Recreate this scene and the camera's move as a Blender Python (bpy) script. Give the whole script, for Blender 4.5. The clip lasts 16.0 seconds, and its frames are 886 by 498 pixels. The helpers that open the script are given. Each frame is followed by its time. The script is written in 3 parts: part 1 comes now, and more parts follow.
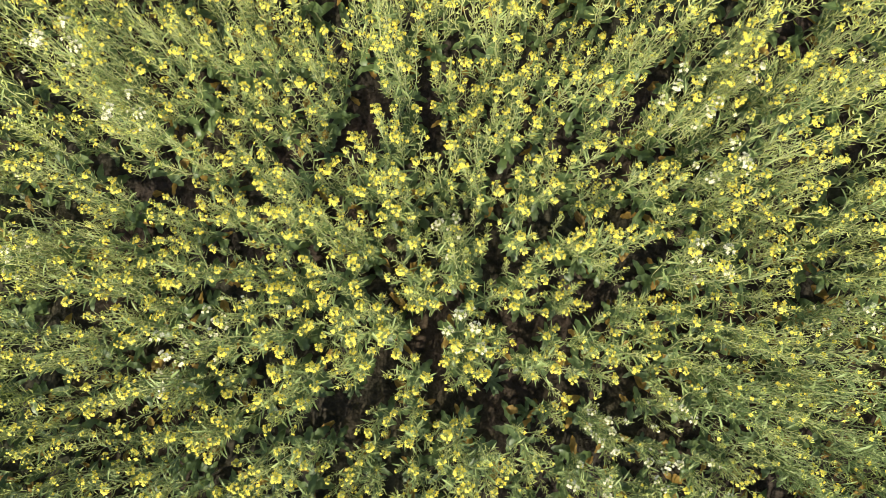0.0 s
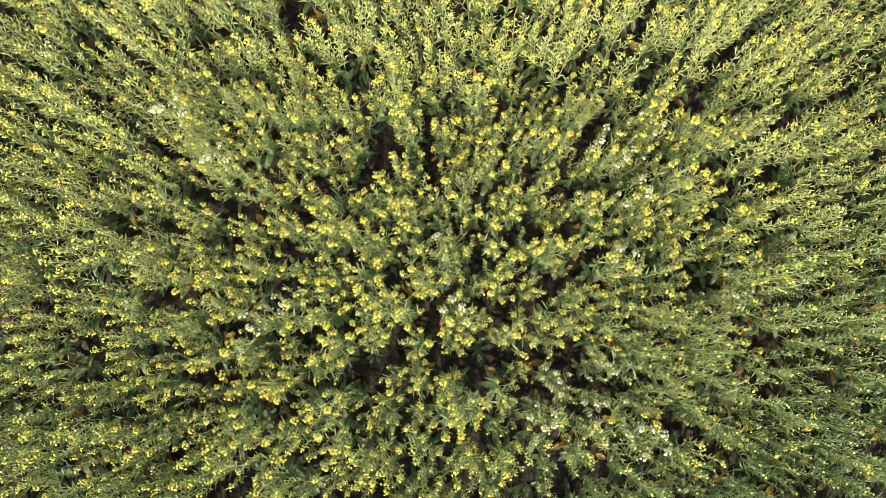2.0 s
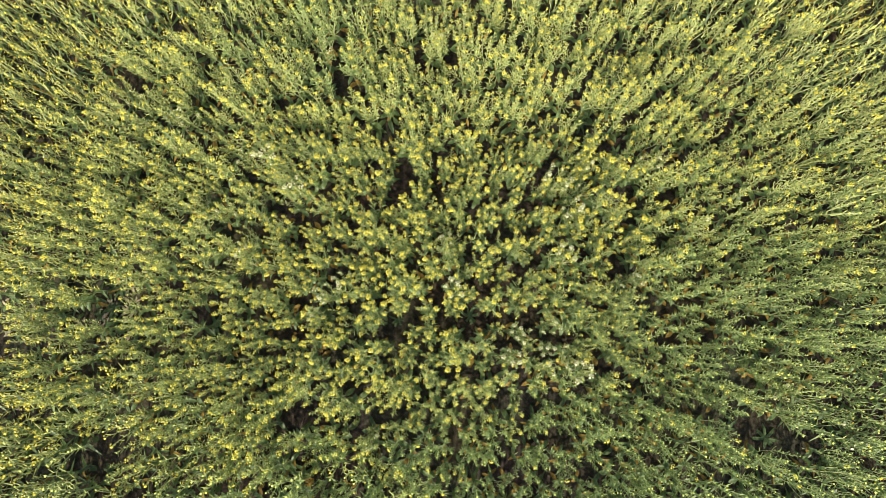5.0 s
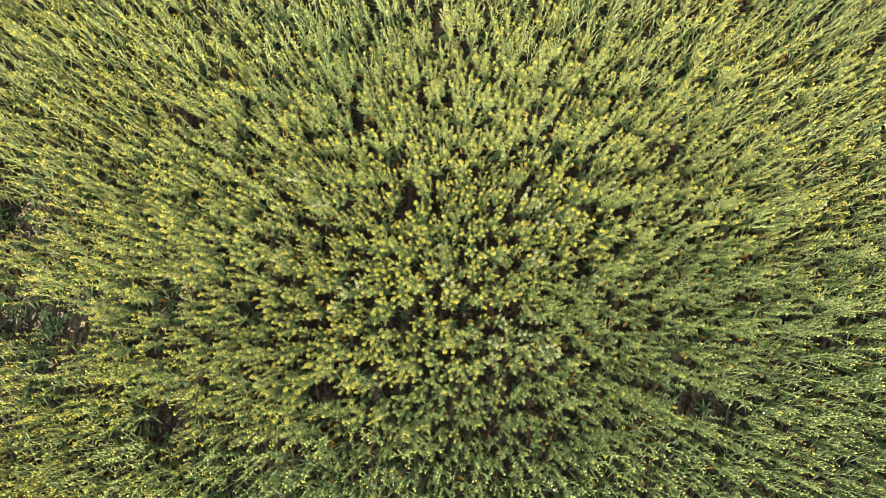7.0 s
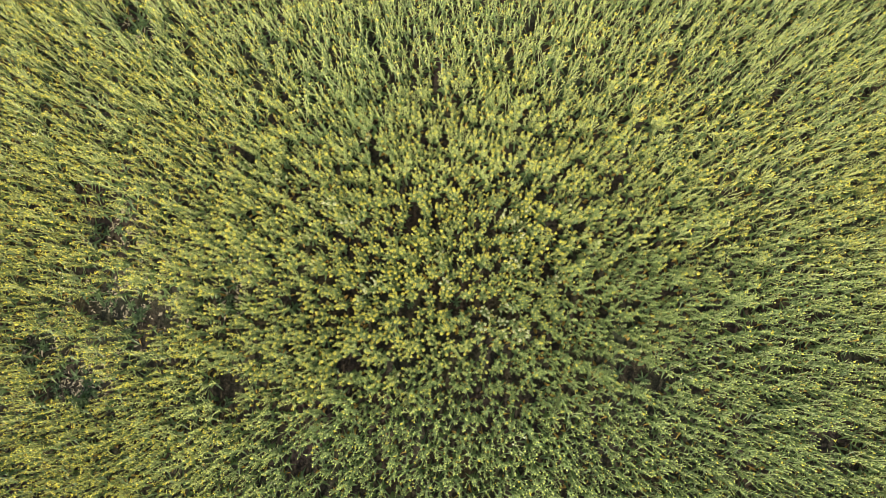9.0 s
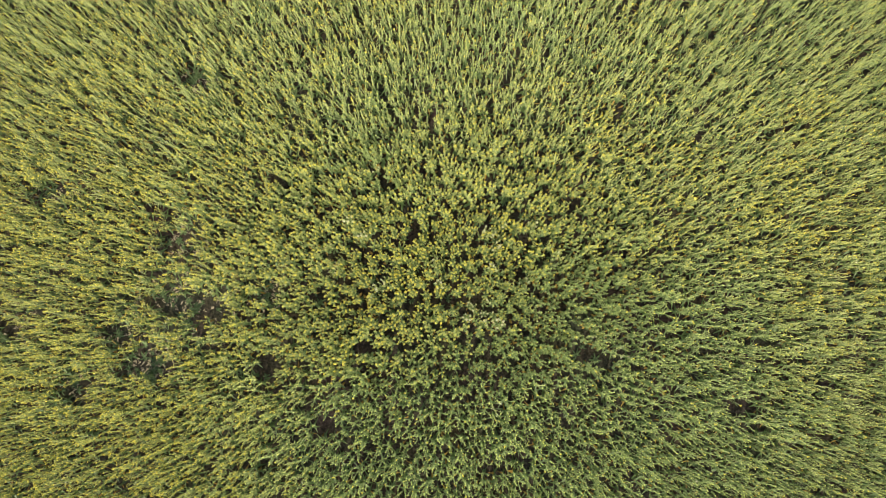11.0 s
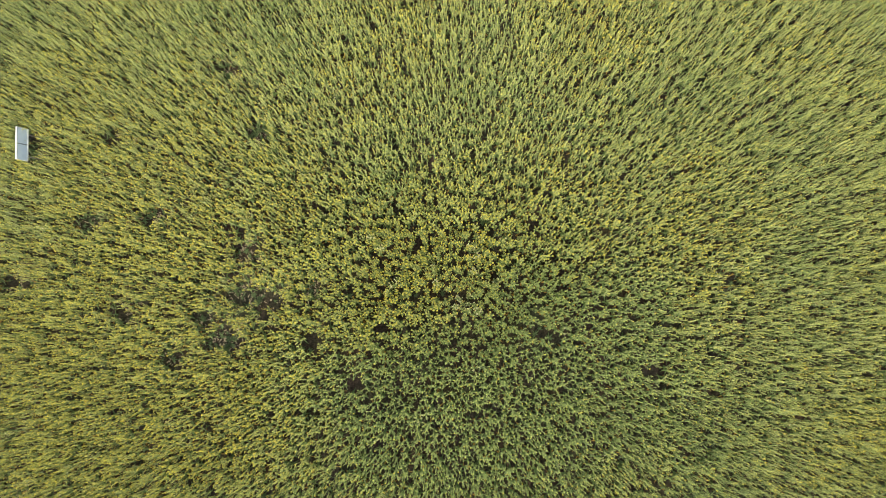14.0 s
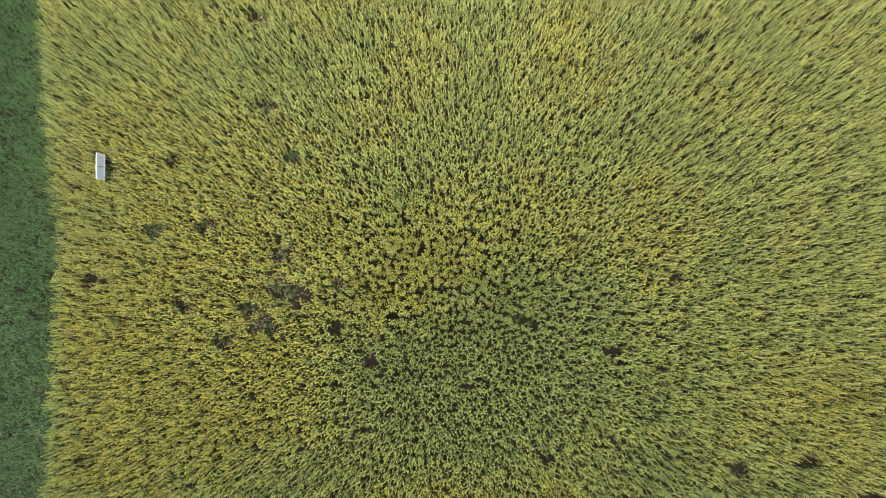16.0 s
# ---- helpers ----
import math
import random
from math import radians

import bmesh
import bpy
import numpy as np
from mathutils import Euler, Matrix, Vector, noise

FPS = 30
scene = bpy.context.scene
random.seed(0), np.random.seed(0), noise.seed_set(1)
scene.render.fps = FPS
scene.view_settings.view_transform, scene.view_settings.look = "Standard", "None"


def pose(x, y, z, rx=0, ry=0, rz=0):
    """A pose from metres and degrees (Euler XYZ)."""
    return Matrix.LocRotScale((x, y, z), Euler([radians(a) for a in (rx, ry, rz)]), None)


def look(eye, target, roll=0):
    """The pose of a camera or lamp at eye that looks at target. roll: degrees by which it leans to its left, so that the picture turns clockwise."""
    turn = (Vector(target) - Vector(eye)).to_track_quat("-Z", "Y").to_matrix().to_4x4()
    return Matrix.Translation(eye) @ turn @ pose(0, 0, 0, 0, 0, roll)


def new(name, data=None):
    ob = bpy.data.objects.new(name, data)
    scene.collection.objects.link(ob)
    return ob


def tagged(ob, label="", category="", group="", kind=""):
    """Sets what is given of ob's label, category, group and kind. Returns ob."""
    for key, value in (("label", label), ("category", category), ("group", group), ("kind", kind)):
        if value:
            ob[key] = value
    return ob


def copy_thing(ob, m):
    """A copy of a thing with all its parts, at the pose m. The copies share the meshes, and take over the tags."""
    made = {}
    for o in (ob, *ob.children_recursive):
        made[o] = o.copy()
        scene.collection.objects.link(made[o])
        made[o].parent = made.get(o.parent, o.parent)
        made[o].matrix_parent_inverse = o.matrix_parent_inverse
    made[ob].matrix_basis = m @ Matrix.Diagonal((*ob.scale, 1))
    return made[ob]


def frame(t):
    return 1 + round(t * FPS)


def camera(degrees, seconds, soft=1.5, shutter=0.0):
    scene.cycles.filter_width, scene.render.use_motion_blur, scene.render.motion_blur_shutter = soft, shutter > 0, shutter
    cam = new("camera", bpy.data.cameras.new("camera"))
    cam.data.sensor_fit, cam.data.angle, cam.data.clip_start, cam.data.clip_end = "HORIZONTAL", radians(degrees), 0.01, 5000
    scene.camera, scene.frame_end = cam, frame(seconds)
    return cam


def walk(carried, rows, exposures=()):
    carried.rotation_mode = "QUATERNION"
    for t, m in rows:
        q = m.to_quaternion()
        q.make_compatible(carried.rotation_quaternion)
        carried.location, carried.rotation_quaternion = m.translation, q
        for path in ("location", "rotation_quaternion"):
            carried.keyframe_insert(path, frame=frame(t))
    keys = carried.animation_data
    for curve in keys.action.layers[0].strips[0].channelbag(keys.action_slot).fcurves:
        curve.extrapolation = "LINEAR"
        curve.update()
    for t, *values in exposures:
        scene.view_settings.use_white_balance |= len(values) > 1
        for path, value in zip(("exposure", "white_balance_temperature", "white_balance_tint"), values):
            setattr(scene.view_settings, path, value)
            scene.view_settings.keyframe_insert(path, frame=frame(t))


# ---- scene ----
cam = camera(73.0, 16.0, soft=0.8)
# seconds, place in metres, turn in degrees: a drone rising straight off a flowering field
PATH = [
    (0, 0.000, 0.000, 4.251, 3.510, 0.907, 0.710),
    (0.5, 0.007, -0.024, 4.512, 3.265, 0.841, 0.609),
    (1, 0.016, -0.031, 4.892, 3.088, 0.855, 0.567),
    (1.5, 0.039, -0.013, 5.295, 3.066, 0.852, 0.548),
    (2, 0.048, -0.008, 5.687, 2.984, 0.938, 0.508),
    (2.5, 0.058, -0.014, 6.086, 2.786, 1.082, 0.439),
    (3, 0.043, -0.033, 6.482, 2.833, 1.318, 0.399),
    (3.5, 0.027, -0.059, 6.879, 2.861, 1.262, 0.375),
    (4, 0.038, -0.084, 7.280, 2.820, 1.232, 0.330),
    (4.2, 0.047, -0.097, 7.445, 2.801, 1.223, 0.335),
    (6.3, 0.140, -0.225, 9.177, 3.196, 1.117, 0.319),
    (6.5, 0.143, -0.223, 9.364, 3.222, 1.114, 0.335),
    (7, 0.140, -0.192, 9.862, 3.107, 1.075, 0.279),
    (7.5, 0.175, -0.153, 10.476, 2.916, 1.183, 0.265),
    (8, 0.220, -0.153, 11.163, 2.811, 1.097, 0.285),
    (8.5, 0.247, -0.170, 11.908, 2.912, 1.187, 0.279),
    (9, 0.279, -0.166, 12.677, 2.889, 1.242, 0.295),
    (9.2, 0.296, -0.163, 13.003, 2.872, 1.247, 0.301),
    (11.3, 0.466, -0.148, 16.466, 2.951, 1.021, 0.380),
    (11.5, 0.486, -0.149, 16.804, 2.907, 1.071, 0.445),
    (12, 0.555, -0.159, 17.652, 2.925, 1.155, 0.476),
    (12.5, 0.620, -0.170, 18.585, 3.012, 1.216, 0.427),
    (13, 0.668, -0.167, 19.614, 3.013, 1.203, 0.409),
    (13.5, 0.701, -0.167, 20.751, 2.975, 1.157, 0.398),
    (14, 0.719, -0.180, 21.942, 3.012, 1.072, 0.377),
    (14.5, 0.762, -0.208, 23.202, 3.060, 1.007, 0.360),
    (15, 0.805, -0.245, 24.443, 3.020, 1.018, 0.383),
    (15.5, 0.835, -0.284, 25.680, 3.075, 1.108, 0.381),
    (16, 0.847, -0.328, 26.924, 3.048, 1.086, 0.384),
]
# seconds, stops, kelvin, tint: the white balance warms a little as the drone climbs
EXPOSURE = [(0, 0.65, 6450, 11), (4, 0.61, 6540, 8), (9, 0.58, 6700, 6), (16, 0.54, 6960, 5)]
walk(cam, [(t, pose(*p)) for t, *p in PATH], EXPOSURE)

# ---- light ----
SUN_EL, SUN_AZ = radians(41), radians(190)
world = bpy.data.worlds.new("sky")
scene.world = world
world.use_nodes = True
wn = world.node_tree
sky = wn.nodes.new("ShaderNodeTexSky")
sky.sky_type, sky.sun_disc = "NISHITA", False
sky.sun_elevation, sky.sun_rotation = SUN_EL, SUN_AZ
sky.dust_density = 2.0
wn.links.new(sky.outputs[0], wn.nodes["Background"].inputs[0])
wn.nodes["Background"].inputs[1].default_value = 0.15
sun = new("sun", bpy.data.lights.new("sun", "SUN"))
sun.data.energy, sun.data.angle, sun.data.color = 4.8, radians(0.6), (1.0, 0.93, 0.78)
sun.matrix_world = look((20 * math.sin(SUN_AZ) * math.cos(SUN_EL), 20 * math.cos(SUN_AZ) * math.cos(SUN_EL), 20 * math.sin(SUN_EL)), (0, 0, 0))


# ---- materials ----
def plant_material(name, dark, light, rough=0.6, thin=0.25, gloss=0.35, patch=0.35):
    """A leaf, petal or stalk: a colour that varies from piece to piece, in veins and spots, and from patch to patch of the field."""
    m = bpy.data.materials.new(name)
    m.use_nodes = True
    nt = m.node_tree
    nd, ln = nt.nodes, nt.links
    p = nd["Principled BSDF"]
    out = nd["Material Output"]
    geo = nd.new("ShaderNodeNewGeometry")
    inf = nd.new("ShaderNodeObjectInfo")
    fine = nd.new("ShaderNodeTexNoise")
    fine.inputs["Scale"].default_value, fine.inputs["Detail"].default_value = 45, 3
    wide = nd.new("ShaderNodeTexNoise")
    wide.inputs["Scale"].default_value, wide.inputs["Detail"].default_value = 0.45, 3
    for n in (fine, wide):
        ln.new(geo.outputs["Position"], n.inputs["Vector"])

    def mad(a, k, b):
        n = nd.new("ShaderNodeMath")
        n.operation = "MULTIPLY_ADD"
        ln.new(a, n.inputs[0])
        n.inputs[1].default_value = k
        if isinstance(b, float):
            n.inputs[2].default_value = b
        else:
            ln.new(b, n.inputs[2])
        return n.outputs[0]
    f = mad(geo.outputs["Random Per Island"], 0.40, -0.17)
    f = mad(inf.outputs["Random"], 0.18, f)
    f = mad(fine.outputs["Fac"], 0.45, f)
    f = mad(wide.outputs["Fac"], patch, f)
    ramp = nd.new("ShaderNodeMix")
    ramp.data_type = "RGBA"
    ramp.inputs["A"].default_value, ramp.inputs["B"].default_value = (*dark, 1), (*light, 1)
    ln.new(f, ramp.inputs["Factor"])
    colour = ramp.outputs["Result"]
    ln.new(colour, p.inputs["Base Color"])
    p.inputs["Roughness"].default_value = rough
    p.inputs["Specular IOR Level"].default_value = gloss
    if thin:
        t = nd.new("ShaderNodeBsdfTranslucent")
        ln.new(colour, t.inputs["Color"])
        s = nd.new("ShaderNodeMixShader")
        s.inputs[0].default_value = thin
        ln.new(p.outputs[0], s.inputs[1])
        ln.new(t.outputs[0], s.inputs[2])
        ln.new(s.outputs[0], out.inputs["Surface"])
    return m


STEM = plant_material("stem_green", (0.23, 0.26, 0.105), (0.46, 0.48, 0.225), 0.55, 0.0)
POD = plant_material("pod_green", (0.212, 0.254, 0.064), (0.555, 0.585, 0.205), 0.5, 0.12, gloss=0.28)
YOUNG = plant_material("pod_young", (0.13, 0.195, 0.052), (0.40, 0.475, 0.175), 0.5, 0.15, gloss=0.28)
RIPE = plant_material("pod_ripe", (0.228, 0.238, 0.042), (0.595, 0.585, 0.150), 0.45, 0.12)
LEAF = plant_material("leaf_green", (0.033, 0.070, 0.020), (0.178, 0.245, 0.075), 0.45, 0.3, gloss=0.5)
PETAL = plant_material("petal_yellow", (0.68, 0.51, 0.022), (0.90, 0.79, 0.12), 0.6, 0.3, patch=0.2)
WHITE = plant_material("petal_white", (0.60, 0.55, 0.33), (0.82, 0.78, 0.55), 0.6, 0.3, patch=0.2)
OLD = plant_material("leaf_withered", (0.13, 0.075, 0.018), (0.44, 0.285, 0.05), 0.65, 0.25)
BUD = plant_material("bud_green", (0.40, 0.46, 0.07), (0.70, 0.73, 0.18), 0.6, 0.1)
BLADE = plant_material("cereal_blade", (0.006, 0.026, 0.008), (0.145, 0.25, 0.095), 0.35, 0.2, gloss=0.5)
WEED = plant_material("weed_green", (0.045, 0.08, 0.028), (0.13, 0.18, 0.065), 0.6, 0.2)
STRAW = plant_material("dry_straw", (0.22, 0.17, 0.11), (0.46, 0.38, 0.25), 0.8, 0.1)
PLANT_MATERIALS = [STEM, POD, LEAF, PETAL, WHITE, OLD, BUD, YOUNG, RIPE]
I_STEM, I_POD, I_LEAF, I_PETAL, I_WHITE, I_OLD, I_BUD, I_YOUNG, I_RIPE = range(9)


def soil_material():
    m = bpy.data.materials.new("field_soil")
    m.use_nodes = True
    nd, ln = m.node_tree.nodes, m.node_tree.links
    p = nd["Principled BSDF"]
    geo = nd.new("ShaderNodeNewGeometry")
    a, b = nd.new("ShaderNodeTexNoise"), nd.new("ShaderNodeTexNoise")
    a.inputs["Scale"].default_value, a.inputs["Detail"].default_value = 14, 8
    b.inputs["Scale"].default_value, b.inputs["Detail"].default_value = 0.9, 4
    for n in (a, b):
        ln.new(geo.outputs["Position"], n.inputs["Vector"])
    ramp = nd.new("ShaderNodeValToRGB")
    ramp.color_ramp.elements[0].position, ramp.color_ramp.elements[1].position = 0.3, 0.75
    ramp.color_ramp.elements[0].color, ramp.color_ramp.elements[1].color = (0.025, 0.022, 0.015, 1), (0.096, 0.078, 0.052, 1)
    ln.new(a.outputs["Fac"], ramp.inputs[0])
    mix = nd.new("ShaderNodeMix")
    mix.data_type, mix.blend_type = "RGBA", "MULTIPLY"
    mix.inputs["Factor"].default_value = 0.6
    ln.new(ramp.outputs["Color"], mix.inputs["A"])
    ln.new(b.outputs["Color"], mix.inputs["B"])
    ln.new(mix.outputs["Result"], p.inputs["Base Color"])
    p.inputs["Roughness"].default_value = 0.95
    p.inputs["Specular IOR Level"].default_value = 0.15
    bump = nd.new("ShaderNodeBump")
    bump.inputs["Strength"].default_value, bump.inputs["Distance"].default_value = 0.9, 0.03
    ln.new(a.outputs["Fac"], bump.inputs["Height"])
    ln.new(bump.outputs["Normal"], p.inputs["Normal"])
    return m


def painted_material(name, base, rough, grime, metal=0.0):
    """Paint or metal with faint dirt and streaks."""
    m = bpy.data.materials.new(name)
    m.use_nodes = True
    nd, ln = m.node_tree.nodes, m.node_tree.links
    p = nd["Principled BSDF"]
    geo, n, r = nd.new("ShaderNodeNewGeometry"), nd.new("ShaderNodeTexNoise"), nd.new("ShaderNodeValToRGB")
    n.inputs["Scale"].default_value, n.inputs["Detail"].default_value = 6, 6
    ln.new(geo.outputs["Position"], n.inputs["Vector"])
    r.color_ramp.elements[0].position, r.color_ramp.elements[1].position = 0.3, 0.6
    r.color_ramp.elements[0].color, r.color_ramp.elements[1].color = (*grime, 1), (*base, 1)
    ln.new(n.outputs["Fac"], r.inputs[0])
    ln.new(r.outputs["Color"], p.inputs["Base Color"])
    p.inputs["Roughness"].default_value, p.inputs["Metallic"].default_value = rough, metal
    return m


SOIL = soil_material()
CROP_FAR = plant_material("distant_crop", (0.035, 0.055, 0.014), (0.15, 0.17, 0.045), 0.9, 0.0, gloss=0.1)
BOARD = painted_material("white_board", (0.93, 0.95, 0.98), 0.3, (0.84, 0.87, 0.92))
RAIL = painted_material("white_rail", (0.86, 0.86, 0.85), 0.4, (0.70, 0.69, 0.66))
POST = painted_material("grey_post", (0.30, 0.29, 0.27), 0.6, (0.16, 0.12, 0.09), 0.4)


# ---- plan of the field ----
def edge_x(y):
    """Where the mustard ends and the cereal begins."""
    return float(np.interp(y, (-14, -9, 1.5, 6, 10.6, 18), (-16.9, -16.9, -16.85, -17.6, -18.0, -18.6))) + 0.18 * noise.noise((0, y * 1.3, 5))


# bare spots, by distance from the take-off, and spots that are only thin: x, y, radius
BARE_NEAR = (
    (-1.97, 0.9, 0.2), (-2.09, 0.58, 0.17), (-0.5, 0.13, 0.14), (0.18, -0.04, 0.13), (-1.29, -0.7, 0.21), (0.33, -0.6, 0.15), (0.95, -0.42, 0.18), (1.72, 0.91, 0.22),
    (1.62, 0.37, 0.22), (1.8, -0.38, 0.24), (-0.76, -0.74, 0.17), (-0.32, -0.84, 0.15), (0.69, -0.92, 0.19), (1.23, 1.21, 0.18), (-0.87, -0.09, 0.15), (0.18, 1.28, 0.16),
    (-0.62, 1.03, 0.16), (2.14, 1.59, 0.2), (-1.57, -0.07, 0.18), (-2.55, 0.56, 0.2), (1.32, -0.18, 0.16), (1.67, 1.81, 0.22), (-2.98, -0.63, 0.26), (1.95, -1.21, 0.19),
    (-2.79, 0.54, 0.2), (-1.91, -1.89, 0.2),
)
BARE_MIDDLE = (
    (-4.37, -0.59, 0.34), (4.12, -2.14, 0.34), (3.80, -2.02, 0.30), (-6.1, -1.08, 0.65), (-6.95, -0.72, 0.44), (-8.35, -1.54, 0.46), (-7.53, -2.27, 0.45), (-6.75, 0.72, 0.43),
    (-7.82, -2.41, 0.36), (-6.32, 5.16, 0.4), (-4.39, -2.46, 0.3), (7.72, -3.33, 0.39), (-2.79, -3.81, 0.27), (-6.85, 1.54, 0.3), (-6.51, 5.11, 0.32),
)
BARE_FAR = (
    (-15.17, -0.5, 0.41), (-11.74, 4.84, 0.34), (-7.58, 7.54, 0.36), (-8.21, 11.56, 0.45), (-12.53, 1.76, 0.44), (-10.47, 2, 0.46), (16.09, -7.94, 0.44), (13.05, -8.24, 0.36),
    (18.54, -9.41, 0.5), (4.92, -7.94, 0.32), (-11.15, -1.57, 0.43), (-9.49, -2.95, 0.42), (-14.72, 4.3, 0.32), (-14.74, 4.66, 0.30), (-14.8, 4.98, 0.24),
)
THIN = (
    (2.7, -0.65, 0.2), (6.18, 1.64, 0.18), (10.8, 2.25, 0.29), (10.5, -0.1, 0.32), (17.36, 3.62, 0.41), (11.68, 10.53, 0.39), (-15.17, -8.34, 0.48), (1.67, 2.23, 0.2),
    (2.23, 0.84, 0.15), (2.05, 0.09, 0.14),
)
GAPS = [(x, y, r * 0.76, 0.9) for x, y, r in BARE_NEAR] + [(x, y, r * 1.12, 0.98) for x, y, r in BARE_MIDDLE + BARE_FAR] + [(*spot, 0.65) for spot in THIN]
# patches with more or fewer open flowers: x, y, radius, change
BLOOM = (
    (2.0, 1.2, 1.3, .25), (0, -.8, 2.2, .22), (-2.2, -1.0, 1.2, .12), (2.0, -1.1, 1.3, .22), (-9.0, 0, 6.0, .36), (-13, -5, 5, .26), (-6.9, -.2, 1.0, .4), (4.0, -3.2, 3.0, -.42), (3.6, -1.2, 1.5, -.32),
    (1.0, -5.0, 3.2, -.38), (-2.5, -4.8, 2.4, -.30), (-1.2, -1.7, 1.0, .15), (-3.3, -1.9, 1.4, .18), (-1.6, 2.3, 1.3, -.16), (9.0, -4.0, 3.5, -.14), (4.2, -2.0, .8, .4), (3.0, 3.8, 1.5, .15), (9.5, -.6, 2.0, .08), (16.5, -5, 4, .12), (-8, 5.5, 3, -.1),
)


def fullness(x, y):
    """0 to 1: how likely a plant stands here."""
    v = 1.0
    for gx, gy, r, e in GAPS:
        d = math.hypot(x - gx, (y - gy) * 1.15) / r
        out = 1.2
        if d < 2:
            d += 0.45 * noise.noise((x * 2.7, y * 2.7, 14.0))
        if d < out:
            v = min(v, 1 - e * max(0.0, min(1.0, (out - d) / 0.55)))
    v *= 0.86 + 0.18 * noise.noise((x * 0.9, y * 0.9, 3.1)) + 0.12 * noise.noise((x * 2.6, y * 2.6, 7.7))
    # ragged thin places, most of them round the bare spots in the west
    poor = 0.35 + 1.0 * math.exp(-((x + 8.5) / 4.5) ** 2 - ((y + 0.2) / 3.0) ** 2)
    v -= poor * max(0.0, noise.noise((x * 1.5, y * 2.1, 21.0)) - 0.20)
    return v


def bloom(x, y):
    """About 0 to 1: the share of racemes in open flower."""
    v = 0.50 + 0.24 * noise.noise((x * 0.26, y * 0.26, 11.0)) + 0.15 * noise.noise((x * 1.1, y * 1.1, 2.0))
    for bx, by, r, e in BLOOM:
        v += e * math.exp(-((x - bx) ** 2 + (y - by) ** 2) / (r * r))
    return v


WHITES = ((-1.40, -.43, .34), (.98, -.86, .30), (1.35, -1.05, .3), (-.02, .28, .10), (2.25, 1.5, .28), (1.45, .95, .2), (-2.35, 1.35, .22), (-1.3, .9, .2), (2.15, -.15, .22), (.12, -.32, .06), (-2.7, .35, .25), (-7.4, -.3, .3))


def is_white(x, y, rnd):
    return rnd < (0.5 if any((x - a) ** 2 + (y - b) ** 2 < r * r for a, b, r in WHITES) else 0.012)


